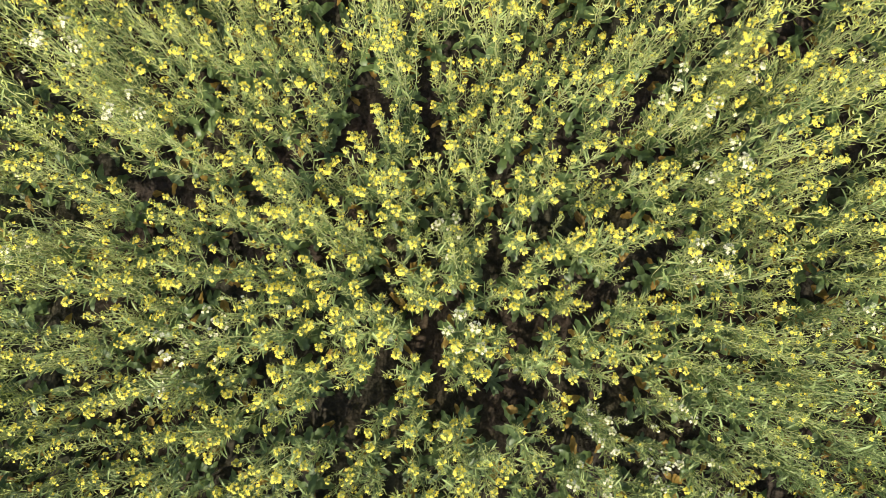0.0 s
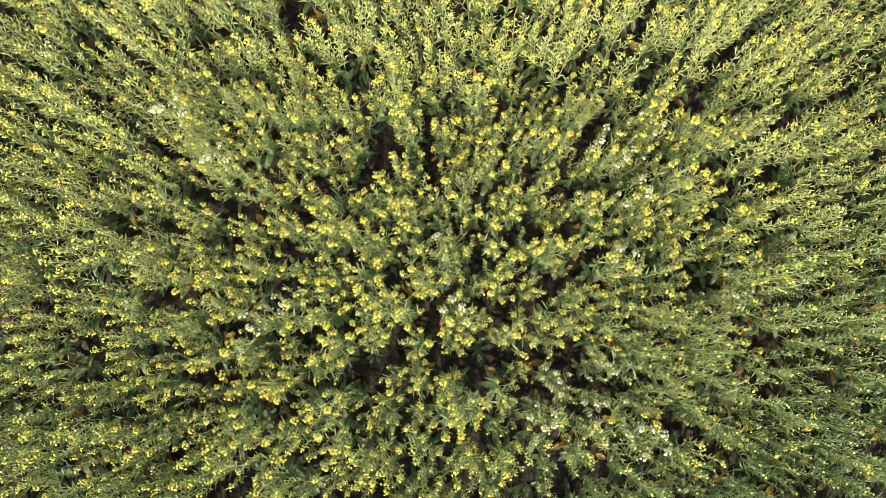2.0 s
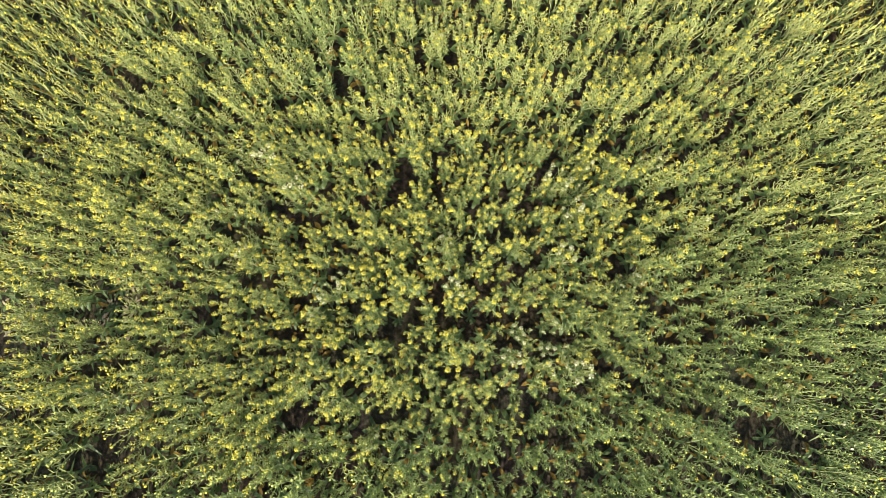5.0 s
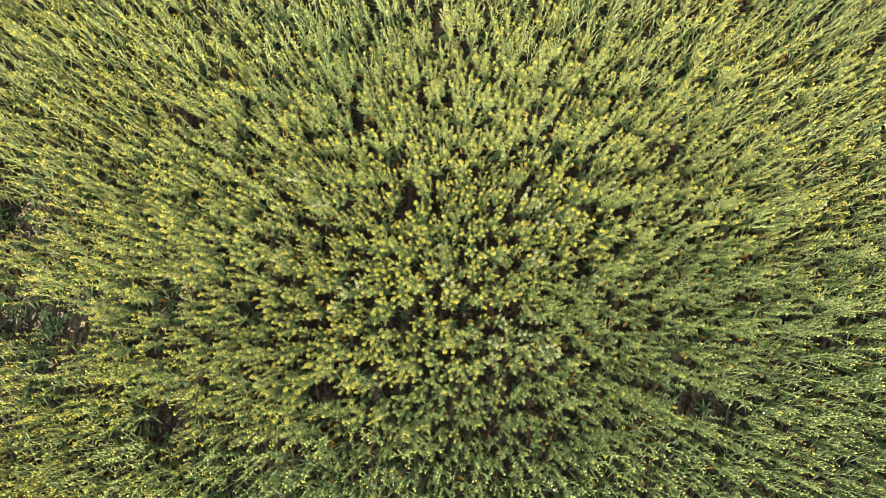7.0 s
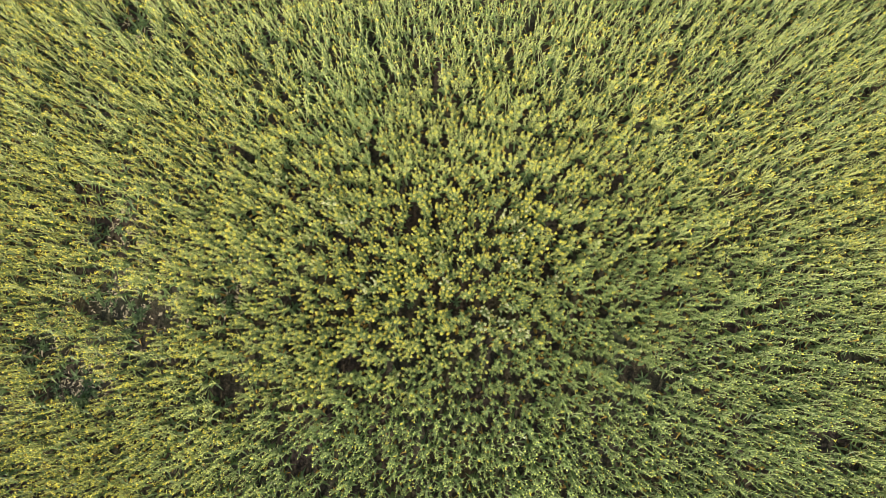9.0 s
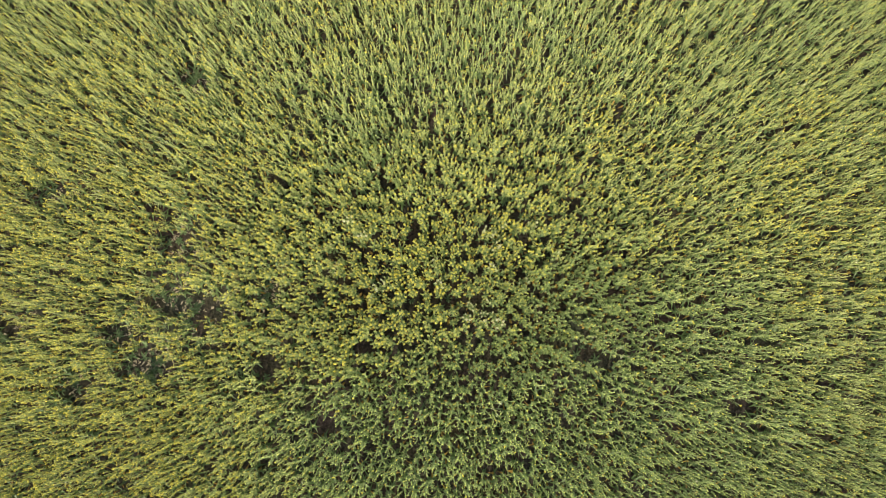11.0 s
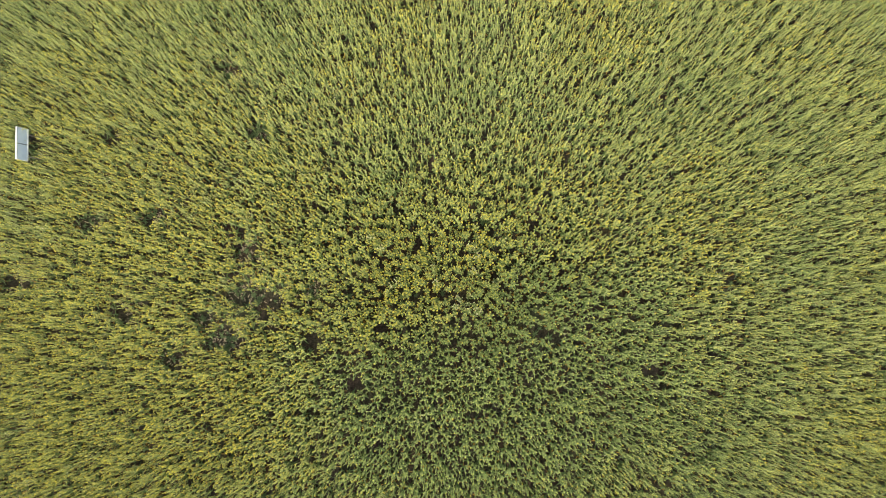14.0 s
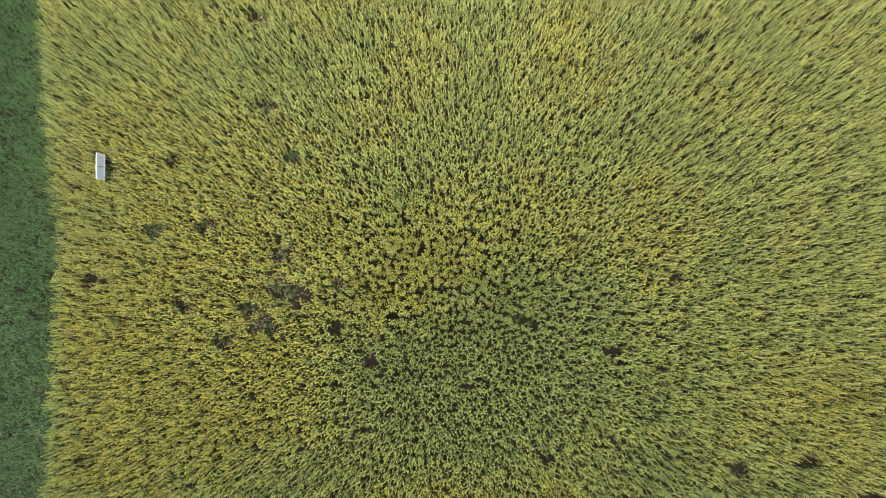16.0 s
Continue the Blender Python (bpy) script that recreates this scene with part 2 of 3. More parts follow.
# ---- building blocks ----
class Shell:
    """Corners and triangles with material slots, gathered before they become a mesh."""

    def __init__(self):
        self.v, self.f, self.m = [], [], []

    def quad(self, a, b, c, d, mat):
        n = len(self.v)
        self.v += [tuple(a), tuple(b), tuple(c), tuple(d)]
        self.f += [(n, n + 1, n + 2), (n, n + 2, n + 3)]
        self.m += [mat, mat]

    def tube(self, path, radii, sides, mat):
        n = len(self.v)
        for i, p in enumerate(path):
            t = (path[min(i + 1, len(path) - 1)] - path[max(i - 1, 0)]).normalized()
            u = t.orthogonal().normalized()
            w = t.cross(u)
            for k in range(sides):
                a = 2 * math.pi * k / sides
                self.v.append(tuple(p + (u * math.cos(a) + w * math.sin(a)) * radii[i]))
        for i in range(len(path) - 1):
            for k in range(sides):
                a, b = n + i * sides + k, n + i * sides + (k + 1) % sides
                self.f += [(a, b, b + sides), (a, b + sides, a + sides)]
                self.m += [mat, mat]

    def spindle(self, a, b, r, mat, mid=None):
        """A slim pod from a to b: three sided, thickest in the middle, where it may bend."""
        n = len(self.v)
        t = (b - a).normalized()
        u = t.orthogonal().normalized()
        w = t.cross(u)
        mid = mid or a.lerp(b, 0.45) + Vector((0, 0, -0.06 * (b - a).length))
        self.v += [tuple(a)] + [tuple(mid + (u * math.cos(k * 2.094) + w * math.sin(k * 2.094)) * r) for k in range(3)] + [tuple(b)]
        for k in range(3):
            i, j = n + 1 + k, n + 1 + (k + 1) % 3
            self.f += [(n, j, i), (n + 4, i, j)]
            self.m += [mat, mat]
        return n

    def join(self, a, b, c, mat):
        self.f.append((a, b, c))
        self.m.append(mat)

    def leaf(self, base, way, length, width, droop, mat, rows=5, fold=0.18, wave=0.0, rnd=random):
        """A leaf blade in two halves along its midrib, bending down and folded a little."""
        way = way.normalized()
        side = way.cross(Vector((0, 0, 1)))
        side = side.normalized() if side.length > 1e-3 else Vector((1, 0, 0))
        n = len(self.v)
        p, d = Vector(base), way.copy()
        step = length / rows
        for i in range(rows + 1):
            s = i / rows
            wd = width * 0.5 * (math.sin(math.pi * min(1, s * 0.82 + 0.14)) ** 0.8) * (1 + wave * math.sin(s * 17))
            if i == rows:
                wd = width * 0.03
            up = side.cross(d)
            for k in (-1, 0, 1):
                self.v.append(tuple(p + side * (k * wd) + up * (abs(k) * wd * fold + k * wave * 0.012 * math.sin(s * 9))))
            d = (d + Vector((0, 0, -droop / rows))).normalized()
            p = p + d * step
        for i in range(rows):
            for k in (0, 1):
                a = n + i * 3 + k
                self.f += [(a, a + 1, a + 4), (a, a + 4, a + 3)]
                self.m += [mat, mat]

    def flower(self, c, axis, r, mat, rnd, petals=4):
        """Petals in a cross, slightly cupped."""
        axis = axis.normalized()
        u = axis.orthogonal().normalized()
        w = axis.cross(u)
        a0 = rnd.random() * 6.28
        mid = len(self.v)
        self.v.append(tuple(c))
        for k in range(petals):
            a = a0 + k * 2 * math.pi / petals
            o = u * math.cos(a) + w * math.sin(a)
            q = axis.cross(o)
            lift = axis * (r * rnd.uniform(0.1, 0.35))
            n = len(self.v)
            for out, side, up in ((.58, -.44, .6), (1.0, -.30, 1.0), (1.0, .30, 1.0), (.58, .44, .6)):
                self.v.append(tuple(c + o * r * out + q * r * side + lift * up))
            self.f += [(mid, n, n + 1), (mid, n + 1, n + 2), (mid, n + 2, n + 3)]
            self.m += [mat, mat, mat]
        return mid

    def arrays(self):
        return np.array(self.v, np.float32).reshape(-1, 3), np.array(self.f, np.int32).reshape(-1, 3), np.array(self.m, np.int32)

    def mesh(self, name, materials=None, smooth=True):
        v, f, m = self.arrays()
        return to_mesh(name, v, f, m, materials or PLANT_MATERIALS, smooth)


def to_mesh(name, v, f, m, materials, smooth=True):
    used = sorted(set(np.unique(m).tolist())) if len(m) else [0]
    me = bpy.data.meshes.new(name)
    me.vertices.add(len(v))
    me.vertices.foreach_set("co", np.ascontiguousarray(v, np.float32).ravel())
    me.loops.add(len(f) * 3)
    me.loops.foreach_set("vertex_index", np.ascontiguousarray(f, np.int32).ravel())
    me.polygons.add(len(f))
    me.polygons.foreach_set("loop_start", np.arange(0, len(f) * 3, 3, dtype=np.int32))
    me.polygons.foreach_set("loop_total", np.full(len(f), 3, np.int32))
    for i in used:
        me.materials.append(materials[i])
    slot = np.zeros(max(used) + 1, np.int32)
    slot[used] = np.arange(len(used))
    me.polygons.foreach_set("material_index", slot[m])
    me.polygons.foreach_set("use_smooth", np.full(len(f), smooth))
    me.update()
    me.validate()
    return me


def part(name, mesh, parent, label=""):
    ob = new(name, mesh)
    ob.parent = parent
    if label:
        ob["label"] = label
    return ob


# ---- the mustard plant ----
def curve_points(base, way, length, rise, n, rnd, wobble=0.02):
    p, d, out = Vector(base), way.normalized(), [Vector(base)]
    for i in range(n):
        d = (d + Vector((rnd.uniform(-wobble, wobble), rnd.uniform(-wobble, wobble), rise))).normalized()
        p = p + d * (length / n)
        out.append(p.copy())
    return out


def along(path, s):
    s = max(0.0, min(0.9999, s)) * (len(path) - 1)
    i = int(s)
    return path[i].lerp(path[i + 1], s - i), (path[i + 1] - path[i]).normalized()


def raceme(shell, head, path, rnd, level, open_flowers, white, pod, start=0.45):
    """Pods up the stalk on `shell`; buds and open flowers at its tip on `head`."""
    flower_mat = I_WHITE if white else I_PETAL
    tip, axis = along(path, 1.0)
    pods = (round(rnd.uniform(26, 34)), 24, 9)[level]
    g = rnd.random() * 6.28
    for i in range(pods):
        s = start + (0.97 - start) * (i + rnd.random() * 0.6) / pods
        p, d = along(path, s)
        g += 2.4
        u = d.orthogonal().normalized()
        o = u * math.cos(g) + d.cross(u) * math.sin(g)
        ln = rnd.uniform(0.042, 0.092) * (1.2 - 0.5 * (s - start) / (1 - start))
        w = (o * rnd.uniform(0.35, 1.1) + d * (0.85, 0.85, 0.95)[level] + Vector((rnd.uniform(-.2, .2), rnd.uniform(-.2, .2), 0))).normalized()
        a = p
        b = p + w * ln + Vector((0, 0, 0.004))
        if level == 0:
            bend = p + (o * 0.95 + d * 0.45).normalized() * ln * rnd.uniform(0.28, 0.42)
            b = bend + (o * rnd.uniform(-.05, .55) + d * rnd.uniform(.6, 1.0) + Vector((rnd.uniform(-.25, .25), rnd.uniform(-.25, .25), .15))).normalized() * ln * 0.68
            n = shell.spindle(a, b, rnd.uniform(0.0021, 0.0034), pod, bend)
            ring = min(int(s * (len(path) - 1)), len(path) - 2) * 3 + i % 3
            shell.join(ring, ring + 3, n, I_STEM)
        elif level == 2:
            q = d.cross(o).normalized() * 0.0092
            at = len(shell.v)
            shell.v += [tuple(a - q), tuple(a + q), tuple(p + w * ln * 1.45)]
            shell.join(at, at + 1, at + 2, pod)
        else:
            q = d.cross(o).normalized() * rnd.uniform(0.0036, 0.0056)
            bend = a.lerp(b, .45) + o * ln * 0.14
            shell.quad(a, bend - q, b, bend + q, pod)
    if level == 0:
        foot = len(head.v)
        q = axis.orthogonal().normalized() * 0.0016
        head.v += [tuple(tip - axis * .02 - q), tuple(tip - axis * .02 + q)]
    if open_flowers > 0:
        n = max(1, round(open_flowers * (9, 8, 3)[level]))
        r = (0.0106, 0.0109, 0.0165)[level]
        for i in range(n):
            a = i * 2.4 + g
            u = axis.orthogonal().normalized()
            o = u * math.cos(a) + axis.cross(u) * math.sin(a)
            rr = (0.007 + 0.019 * rnd.random()) * (1.2, 1.3, 1.4)[level]
            c = tip + o * rr + axis * rnd.uniform(-0.040, 0.008)
            if level == 0:
                mid = head.flower(c, axis + o * 0.7 + Vector((0, 0, .3)), r * rnd.uniform(.8, 1.2), flower_mat, rnd)
                head.join(foot, foot + 1, mid, I_STEM)
            else:
                x = (axis + o * 0.8 + Vector((0, 0, .3))).normalized()
                u2 = x.orthogonal().normalized()
                w2 = x.cross(u2)
                k = r * rnd.uniform(.75, 1.15)
                head.quad(c - u2 * k, c - w2 * k, c + u2 * k, c + w2 * k, flower_mat)
    if level == 0:
        for i in range(9):
            a = i * 2.4
            u = axis.orthogonal().normalized()
            o = u * math.cos(a) + axis.cross(u) * math.sin(a)
            c = tip + o * rnd.uniform(0.003, 0.014) + axis * rnd.uniform(-0.006, 0.006)
            head.join(foot, foot + 1, head.spindle(c, c + (axis + o * .5) * 0.012, 0.0036, I_BUD), I_BUD)
    elif level == 1 or open_flowers == 0:
        q = axis.orthogonal().normalized() * (0.010 if level == 1 else 0.0155)
        w = axis.cross(q)
        head.quad(tip - q, tip - w, tip + q, tip + w, I_BUD)


def mustard(seed, level, flowering, white=False):
    """One plant as a list of (name, shell, owner): stalk, racemes with their heads, and leaves."""
    rnd = random.Random(seed)
    pod = I_YOUNG if flowering < 0.15 else I_RIPE if flowering > 0.6 and level == 2 and not white else I_POD
    parts = []
    height = rnd.uniform(0.98, 1.20)
    lean = Vector((rnd.uniform(-.10, .10), rnd.uniform(-.10, .10), 1))
    stem = Shell()
    path = curve_points((0, 0, -0.02), lean, height, 0.03, (7, 4, 2)[level], rnd, 0.03)
    n = len(path)
    cut = 4 if level == 0 else n - 1
    stem.tube(path[:cut + 1], [0.0070 * (1 - 0.72 * i / (n - 1)) for i in range(cut + 1)], (5, 3, 3)[level], I_STEM)
    branches = [(path[cut:], 0.02) if level == 0 else (path, 0.50)]
    count = (rnd.randint(5, 6), 4, 3)[level]
    g = rnd.random() * 6.28
    upper = Shell()
    for i in range(count):
        low = 0.26 + 0.26 * (i + rnd.random() * .5) / count
        p, d = along(path, low)
        g += 2 * math.pi / count + rnd.uniform(-.35, .35)
        reach, rise, n = rnd.uniform(0.085, 0.135) * (1, 1.05, 1.25)[level], (height * rnd.uniform(0.70, 1.04) - p.z), (6, 4, 2)[level]
        bp = []
        for k in range(n + 1):
            u = k / n
            w = reach * (1 - (1 - u) ** 2.4)
            q = p + Vector((math.cos(g) * w, math.sin(g) * w, rise * u))
            if 0 < k:
                q += Vector((rnd.uniform(-.012, .012), rnd.uniform(-.012, .012), 0))
            bp.append(q)
        branches.append((bp, rnd.uniform(0.2, 0.4)))
    for bi, (bp, start) in enumerate(branches):
        spike, head = Shell(), Shell()
        if bi or level == 0:
            m = len(bp)
            spike.tube(bp if level < 2 else [bp[0], bp[-1]], [0.0038 * (1 - 0.6 * i / (m - 1)) * (1, 1.1, 1.5)[level] for i in range(m if level < 2 else 2)], 3, I_STEM)
        lit = rnd.random() < flowering
        raceme(spike, head, bp, rnd, level, rnd.uniform(0.25, 1.1) if lit else (0.15 if level == 0 else 0.0), white, pod, start)
        # narrow leaves at the foot of the branch
        for k in range((3, 1, 0)[level]):
            p, d = along(bp, 0.05 + 0.18 * k + 0.14 * rnd.random())
            a = rnd.random() * 6.28
            at = len(spike.v)
            spike.leaf(p, Vector((math.cos(a), math.sin(a), 0.7)) + d * .4, rnd.uniform(0.06, 0.11), rnd.uniform(0.008, 0.014) * (1, 1.3, 1.4)[level], 0.7, I_YOUNG, (4, 2, 1)[level])
            if level == 0:
                # the leaf's short stalk joins it to the branch
                i = min(range(len(bp) * 3), key=lambda j: (Vector(spike.v[j]) - p).length)
                spike.f.append((i, i - 1 if i % 3 else i + 1, at + 1))
                spike.m.append(I_YOUNG)
        parts.append(("raceme", spike, head))
    count = (10, 6, 7)[level]
    for i in range(count):
        s = 0.06 + 0.50 * (i / count) + 0.05 * rnd.random()
        p, d = along(path, s)
        g += 2.4
        size = 1.15 - 0.9 * s
        lf = Shell()
        old = i < 3 and rnd.random() < 0.42
        if old:
            size *= 0.75
        lf.leaf(p, Vector((math.cos(g), math.sin(g), rnd.uniform(0.1, 0.7))), rnd.uniform(0.12, 0.19) * size * (1, 1.1, 1.6)[level], rnd.uniform(0.045, 0.07) * size * (1, 1.2, 2.3)[level],
                rnd.uniform(0.6, 1.5), I_OLD if old else I_LEAF, (6, 3, 1)[level], 0.2, (0.22, 0, 0)[level])
        parts.append(("leaf", lf, "withered orange leaf" if old else ""))
    return stem, parts


def mustard_thing(seed, flowering, white):
    stem, parts = mustard(seed, 0, flowering, white)
    root = new("mustard_plant")
    tagged(root, ("tall green mustard plant with creamy white flowers, in dark soil" if white else
                  "tall green mustard plant with yellow flower heads and slim pods" if flowering > .6 else
                  "tall grey-green mustard plant with many pods and few yellow flowers"), "plant", "mustard plants in the field")
    part("stem", stem.mesh("stem"), root)
    for name, a, b in parts:
        ob = part(name, a.mesh(name), root, b if name == "leaf" else "")
        if name == "raceme" and b.f:
            part("flower_head", b.mesh("flower_head"), ob, "creamy white flowers" if white else "")
    return root


def mustard_template(seed, level, flowering, white=False):
    stem, parts = mustard(seed, level, flowering, white)
    vs, fs, ms, n = [], [], [], 0
    for sh in [stem] + [x for _, a, b in parts for x in (a, b) if isinstance(x, Shell)]:
        if not sh.f:
            continue
        v, f, m = sh.arrays()
        vs.append(v), fs.append(f + n), ms.append(m)
        n += len(v)
    return np.concatenate(vs), np.concatenate(fs), np.concatenate(ms)


def scatter(name, templates, spots, materials, label, category):
    """Joins many plants into one mesh: spots are (template, x, y, z, turn, scale, lean x, lean y)."""
    vs, fs, ms, n = [], [], [], 0
    for k, (tv, tf, tm) in enumerate(templates):
        s = np.array([q[1:] for q in spots if q[0] == k], np.float32)
        if not len(s):
            continue
        c, sn, sc = np.cos(s[:, 3])[:, None], np.sin(s[:, 3])[:, None], s[:, 4][:, None]
        x = (tv[None, :, 0] * c - tv[None, :, 1] * sn) * sc
        y = (tv[None, :, 0] * sn + tv[None, :, 1] * c) * sc
        z = np.repeat(tv[None, :, 2], len(s), 0) * sc
        x = x + z * s[:, 5][:, None] + s[:, 0][:, None]
        y = y + z * s[:, 6][:, None] + s[:, 1][:, None]
        z = z + s[:, 2][:, None]
        vs.append(np.stack([x, y, z], 2).reshape(-1, 3))
        fs.append((tf[None] + (np.arange(len(s)) * len(tv))[:, None, None] + n).reshape(-1, 3))
        ms.append(np.tile(tm, len(s)))
        n += len(s) * len(tv)
    ob = new(name, to_mesh(name, np.concatenate(vs), np.concatenate(fs), np.concatenate(ms), materials, False))
    return tagged(ob, label, category, kind="stuff")


# ---- ground ----
def ground_z(x, y):
    if abs(x) > 30 or abs(y) > 30:
        return 0.0
    return 0.030 * noise.noise((x * 2.1, y * 2.1, 0)) + 0.022 * noise.noise((x * 6, y * 6, 4))


def build_ground():
    def axis(lo, hi, step):
        mid = list(np.arange(lo, hi + step / 2, step))
        far = [2, 6, 15, 40, 100, 300, 1000, 2500]
        return [lo - d for d in reversed(far)] + mid + [hi + d for d in far]
    xs, ys = axis(-23, 23, 0.3), axis(-14, 16, 0.3)
    nx, ny = len(xs), len(ys)
    v = np.array([(x, y, ground_z(x, y)) for y in ys for x in xs], np.float32)
    i = np.arange((nx - 1) * (ny - 1))
    a = (i // (nx - 1)) * nx + i % (nx - 1)
    f = np.concatenate([np.stack([a, a + 1, a + nx + 1], 1), np.stack([a, a + nx + 1, a + nx], 1)])
    mid = v[f].mean(1)
    outer = (mid[:, 0] > 21.2) | (mid[:, 0] < -21.5) | (mid[:, 1] > 13.8) | (mid[:, 1] < -11.4)
    ob = new("ground", to_mesh("ground", v, f, outer.astype(np.int32), [SOIL, CROP_FAR]))
    return tagged(ob, "dark brown crumbly soil of the field", "ground", kind="structure")


build_ground()

# ---- where the plants stand ----
STEP = 0.213
# the whole crop leans a little one way
LEAN = 0.072
NEAR_X, NEAR_Y = (-2.55, 2.4), (-1.3, 1.7)
near, middle, far = [], [], []
rnd = random.Random(4)
yy = -11.4
while yy < 13.8:
    xx = -19.0
    while xx < 21.2:
        x, y = xx + rnd.uniform(-.09, .09), yy + rnd.uniform(-.09, .09)
        r1, r2, r3, turn = rnd.random(), rnd.random(), rnd.random(), rnd.random() * 6.283
        xx += STEP
        if x < edge_x(y) or r1 > fullness(x, y) * 1.36:
            continue
        b = bloom(x, y) + rnd.uniform(-.13, .13)
        size = 0.96 + 0.10 * noise.noise((x * .7, y * .7, 9)) + rnd.uniform(-.24, .11)
        spot = (b, is_white(x, y, r2), x, y - LEAN * 0.7, ground_z(x, y - LEAN * 0.7) - 0.01, turn, size, rnd.uniform(-.06, .06), LEAN + rnd.uniform(-.06, .06))
        blur = rnd.uniform(-.9, .9)
        if NEAR_X[0] < x < NEAR_X[1] and NEAR_Y[0] < y < NEAR_Y[1]:
            near.append(spot)
        elif math.hypot(x / 5.6, (y - .3) / 3.4) < 1 + blur * .22:
            middle.append(spot)
        else:
            far.append(spot)
    yy += STEP


def pick(spots, classes):
    """Turns bloom into the number of a template; each class holds a few."""
    rnd, out = random.Random(8), []
    for b, white, *rest in spots:
        k = 3 if white else 2 if b > .62 else 1 if b > .40 else 0
        out.append((rnd.choice(classes[k]), *rest))
    return out


FLOWERING = (0.06, 0.38, 0.80, 0.64)
for level, spots, name in ((1, middle, "mustard_crop"), (2, far, "mustard_field")):
    templates, classes = [], []
    for k, share in enumerate(FLOWERING):
        classes.append([len(templates) + i for i in range(6)])
        templates += [mustard_template(1000 * level + 50 * k + i, level, share, k == 3) for i in range(6)]
    scatter(name, templates, pick(spots, classes), PLANT_MATERIALS, "dense grey-green mustard crop in yellow flower", "crop")

kinds = [[mustard_thing(50 * k + i, share * 0.95, k == 3) for i in range((3, 4, 4, 2)[k])] for k, share in enumerate(FLOWERING)]
rnd = random.Random(12)
for b, white, x, y, z, turn, size, lx, ly in near:
    k = 3 if white else 2 if b > .62 else 1 if b > .40 else 0
    m = Matrix.Translation((x, y, z)) @ Euler((-ly, lx, 0)).to_matrix().to_4x4() @ Matrix.Rotation(turn, 4, 'Z') @ Matrix.Scale(size, 4)
    copy_thing(rnd.choice(kinds[k]), m)
for ob in [o for k in kinds for t in k for o in (t, *t.children_recursive)]:
    bpy.data.objects.remove(ob)


# ---- the cereal beside the field ----
def tuft(seed):
    """A few shoots of cereal: narrow blades that rise, arch over and hang at the tip."""
    rnd, sh = random.Random(seed), Shell()
    for i in range(4):
        a, ln = rnd.random() * 6.28, rnd.uniform(0.16, 0.27)
        base = Vector((rnd.uniform(-.07, .07), rnd.uniform(-.07, .07), 0.0))
        o = Vector((math.cos(a), math.sin(a), 0))
        q = Vector((-math.sin(a), math.cos(a), 0)) * rnd.uniform(.009, .015)
        knee = base + (o * rnd.uniform(.15, .5) + Vector((0, 0, 1))) * ln * 0.85
        tip = knee + (o + Vector((0, 0, rnd.uniform(-.5, .3))) + q * rnd.uniform(-20, 20)) * ln * rnd.uniform(.45, .75)
        n = len(sh.v)
        sh.v += [tuple(base - q * .5), tuple(base + q * .5), tuple(knee + q), tuple(knee - q), tuple(tip)]
        for face in ((n, n + 1, n + 2), (n, n + 2, n + 3), (n + 3, n + 2, n + 4)):
            sh.join(*face, 0)
    return sh.arrays()


rnd = random.Random(21)
spots = []
for iy in range(288):
    for ix in range(50):
        x, y = -21.4 + ix * .09 + rnd.uniform(-.05, .05), -12.2 + iy * .09 + rnd.uniform(-.05, .05)
        if x < edge_x(y) - 0.05 and rnd.random() < 0.76 + 0.55 * noise.noise((x * 1.2, y * 1.2, 1)):
            spots.append((rnd.randrange(6), x, y, 0.0, rnd.random() * 6.28, rnd.uniform(.8, 1.2), rnd.uniform(-.1, .1), rnd.uniform(-.1, .1)))
scatter("cereal_strip", [tuft(i) for i in range(6)], spots, [BLADE], "dark green young cereal growing beside the mustard", "crop")


# ---- weeds, litter and clods in the bare spots ----
def low_weed(seed):
    rnd, sh = random.Random(seed), Shell()
    for i in range(7):
        a = i * 2.4
        sh.leaf((0, 0, 0.02), Vector((math.cos(a), math.sin(a), rnd.uniform(.3, 1.1))), rnd.uniform(.10, .2), rnd.uniform(.03, .05), 1.2, 0, 3)
    return sh.arrays()


def straw(seed):
    rnd, sh = random.Random(seed), Shell()
    for i in range(3):
        a = rnd.random() * 6.28
        p = Vector((rnd.uniform(-.05, .05), rnd.uniform(-.05, .05), .012))
        sh.leaf(p, Vector((math.cos(a), math.sin(a), .1)), rnd.uniform(.05, .10), rnd.uniform(.018, .035), .3, 0, 2)
    return sh.arrays()


def fallen_leaf(seed):
    rnd, sh = random.Random(seed), Shell()
    a = rnd.random() * 6.28
    sh.leaf((0, 0, .02), Vector((math.cos(a), math.sin(a), .15)), rnd.uniform(.07, .13), rnd.uniform(.04, .065), .5, 0, 4, .25, .2)
    return sh.arrays()


def clod(seed):
    rnd = random.Random(seed)
    bm = bmesh.new()
    bmesh.ops.create_icosphere(bm, subdivisions=1, radius=.025)
    for v in bm.verts:
        v.co *= rnd.uniform(.65, 1.25)
        v.co.z *= .7
    v = np.array([w.co[:] for w in bm.verts], np.float32)
    f = np.array([[w.index for w in q.verts] for q in bm.faces], np.int32)
    bm.free()
    return v, f, np.zeros(len(f), np.int32)


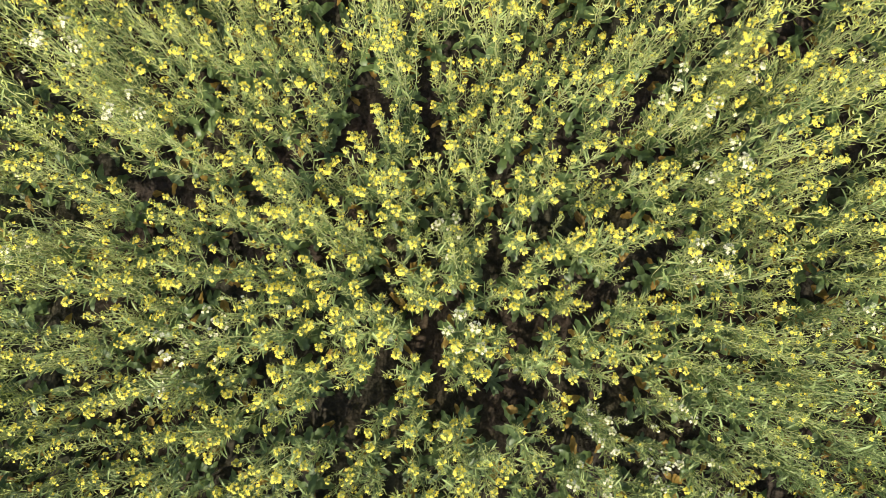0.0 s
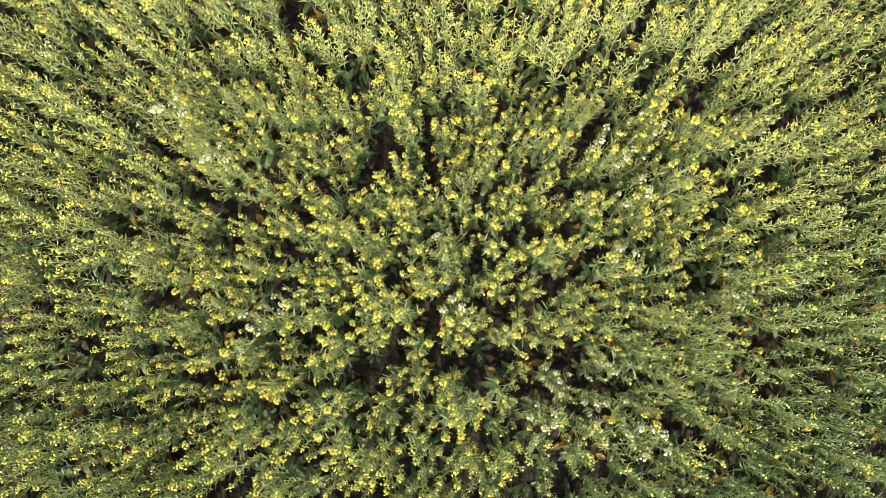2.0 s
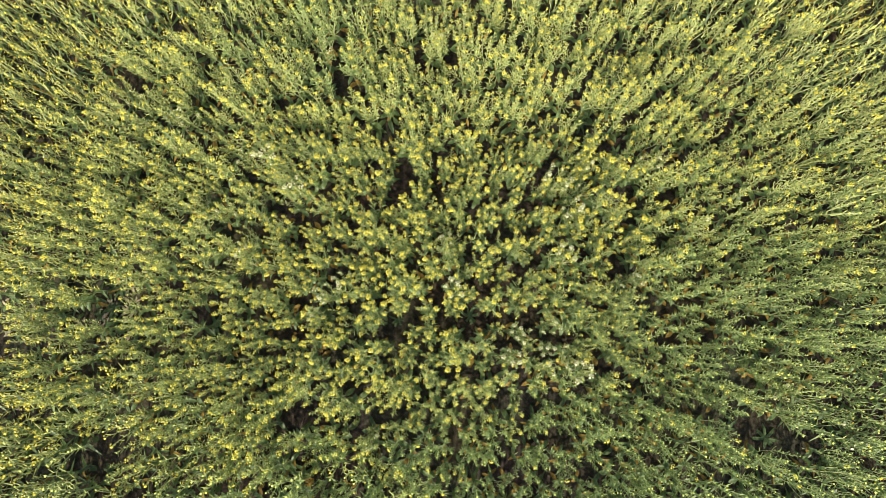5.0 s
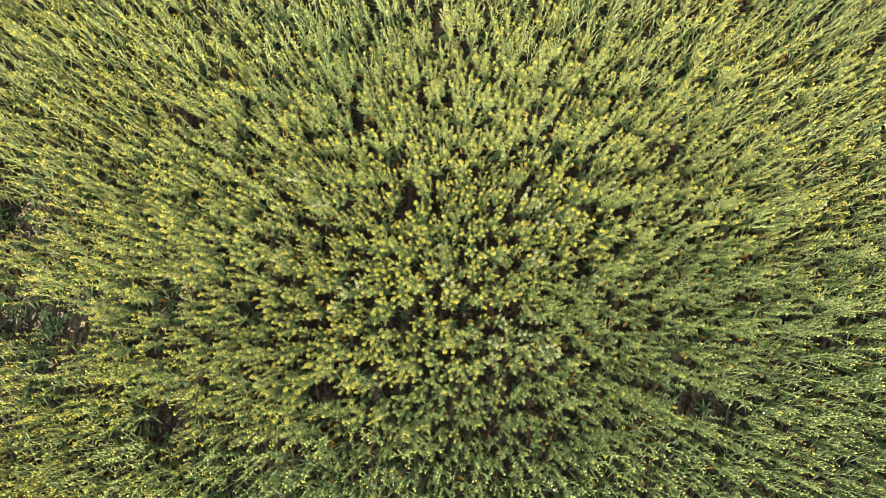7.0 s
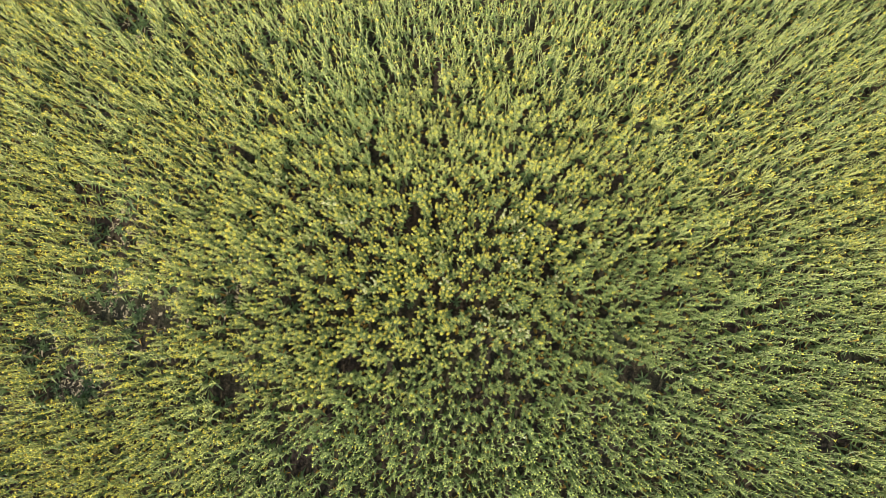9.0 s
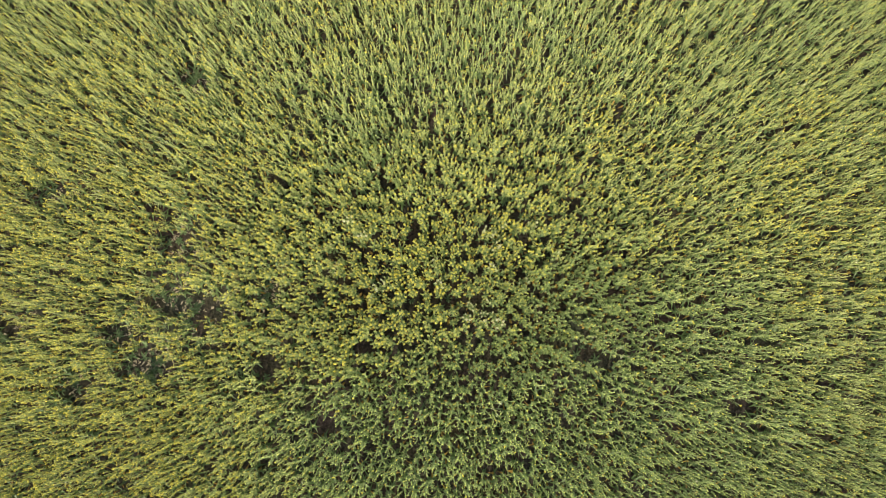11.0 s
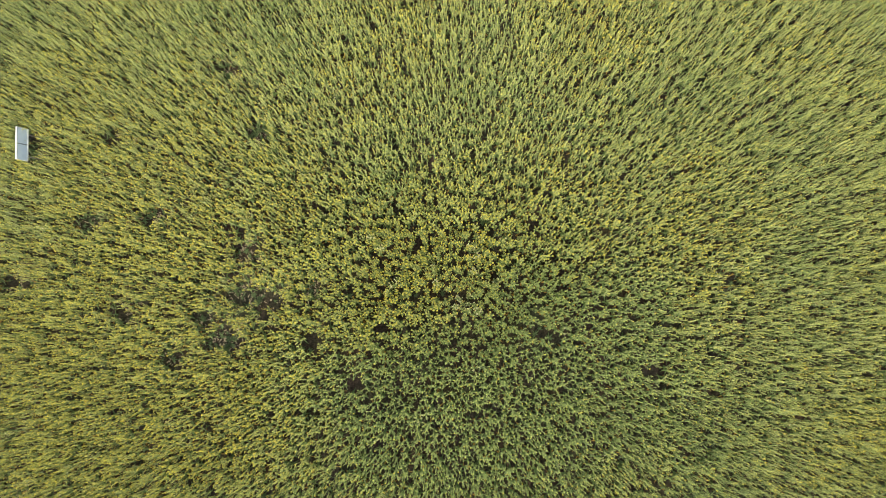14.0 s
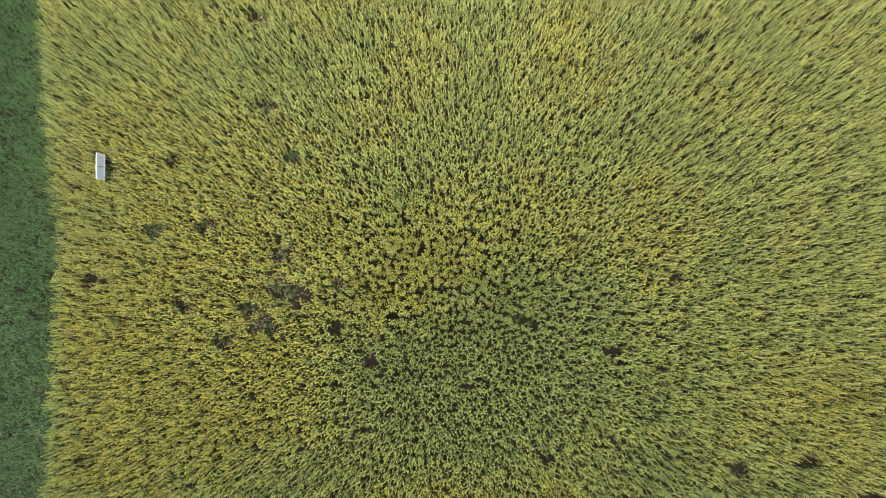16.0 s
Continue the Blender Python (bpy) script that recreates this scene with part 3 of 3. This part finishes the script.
rnd = random.Random(33)
weeds, straws, leaves, clods = [], [], [], []
for gx, gy, r, e in GAPS:
    big = r > .34 and gx < 3
    for i in range(int((26 if big else 5) * r / .4)):
        a, d = rnd.random() * 6.28, r * 1.3 * math.sqrt(rnd.random())
        x, y = gx + d * math.cos(a), gy + d * math.sin(a)
        if rnd.random() < .5:
            weeds.append((rnd.randrange(5), x, y, ground_z(x, y), rnd.random() * 6.28, rnd.uniform(.6, 1.2), 0, 0))
        if big:
            for k in range(2):
                x, y = x + rnd.uniform(-.15, .15), y + rnd.uniform(-.15, .15)
                straws.append((rnd.randrange(5), x, y, ground_z(x, y), rnd.random() * 6.28, rnd.uniform(.6, 1.2), 0, 0))
for i in range(240):
    x, y = rnd.uniform(-3.2, 3.2), rnd.uniform(-1.9, 2.3)
    leaves.append((rnd.randrange(8), x, y, ground_z(x, y) + rnd.choice((0, 0, .05, .12)), rnd.random() * 6.28, rnd.uniform(.7, 1.3), 0, 0))
for i in range(1500):
    x, y = rnd.uniform(-3, 3), rnd.uniform(-1.7, 2.1)
    clods.append((rnd.randrange(6), x, y, ground_z(x, y) + .004, rnd.random() * 6.28, rnd.uniform(.4, 1.5), 0, 0))
scatter("weeds", [low_weed(i) for i in range(5)], weeds, [WEED], "low dull green weeds in the bare spots", "weeds")
scatter("plant_litter", [straw(i) for i in range(5)], straws, [STRAW], "pale dry plant litter on bare soil", "litter")
scatter("fallen_leaves", [fallen_leaf(i) for i in range(8)], leaves, [OLD], "withered orange and yellow leaves on the soil", "leaves")
scatter("soil_clods", [clod(i) for i in range(6)], clods, [SOIL], "dark brown clods of loose soil", "soil")


# ---- the white board ----
def box(name, size, at, material, parent, label="", bevel=0.004):
    bm = bmesh.new()
    bmesh.ops.create_cube(bm, size=1)
    bmesh.ops.scale(bm, vec=size, verts=bm.verts)
    bmesh.ops.bevel(bm, geom=bm.edges[:], offset=bevel, segments=2, affect="EDGES")
    bmesh.ops.translate(bm, vec=at, verts=bm.verts)
    me = bpy.data.meshes.new(name)
    bm.to_mesh(me)
    bm.free()
    me.materials.append(material)
    return part(name, me, parent, label)


def sign_board():
    root = new("sign_board")
    tagged(root, "blank white field sign of two panels leaning back on short posts", "sign")
    half, top, low = 0.58, 1.12, 0.66
    for s in (-1, 1):
        box("panel", (0.030, half - 0.036, top - low - 0.09), (0, s * (half / 2 - 0.003), (top + low) / 2), BOARD, root)
        box("post", (0.045, 0.045, 1.02), (-0.042, s * 0.40, 0.49), POST, root, "grey metal post")
        box("side_rail", (0.05, 0.03, top - low - 0.09), (0, s * (half - 0.005), (top + low) / 2), RAIL, root)
    box("mullion", (0.040, 0.030, top - low - 0.09), (0, 0, (top + low) / 2), POST, root, "dark seam between the panels")
    box("top_rail", (0.055, 2 * half + 0.02, 0.045), (0, 0, top - 0.0225), RAIL, root)
    box("bottom_rail", (0.055, 2 * half + 0.02, 0.045), (0, 0, low + 0.0225), RAIL, root)
    root.matrix_basis = pose(-14.66, 4.64, ground_z(-14.66, 4.64), 0, -15, 2)
    return root


sign_board()
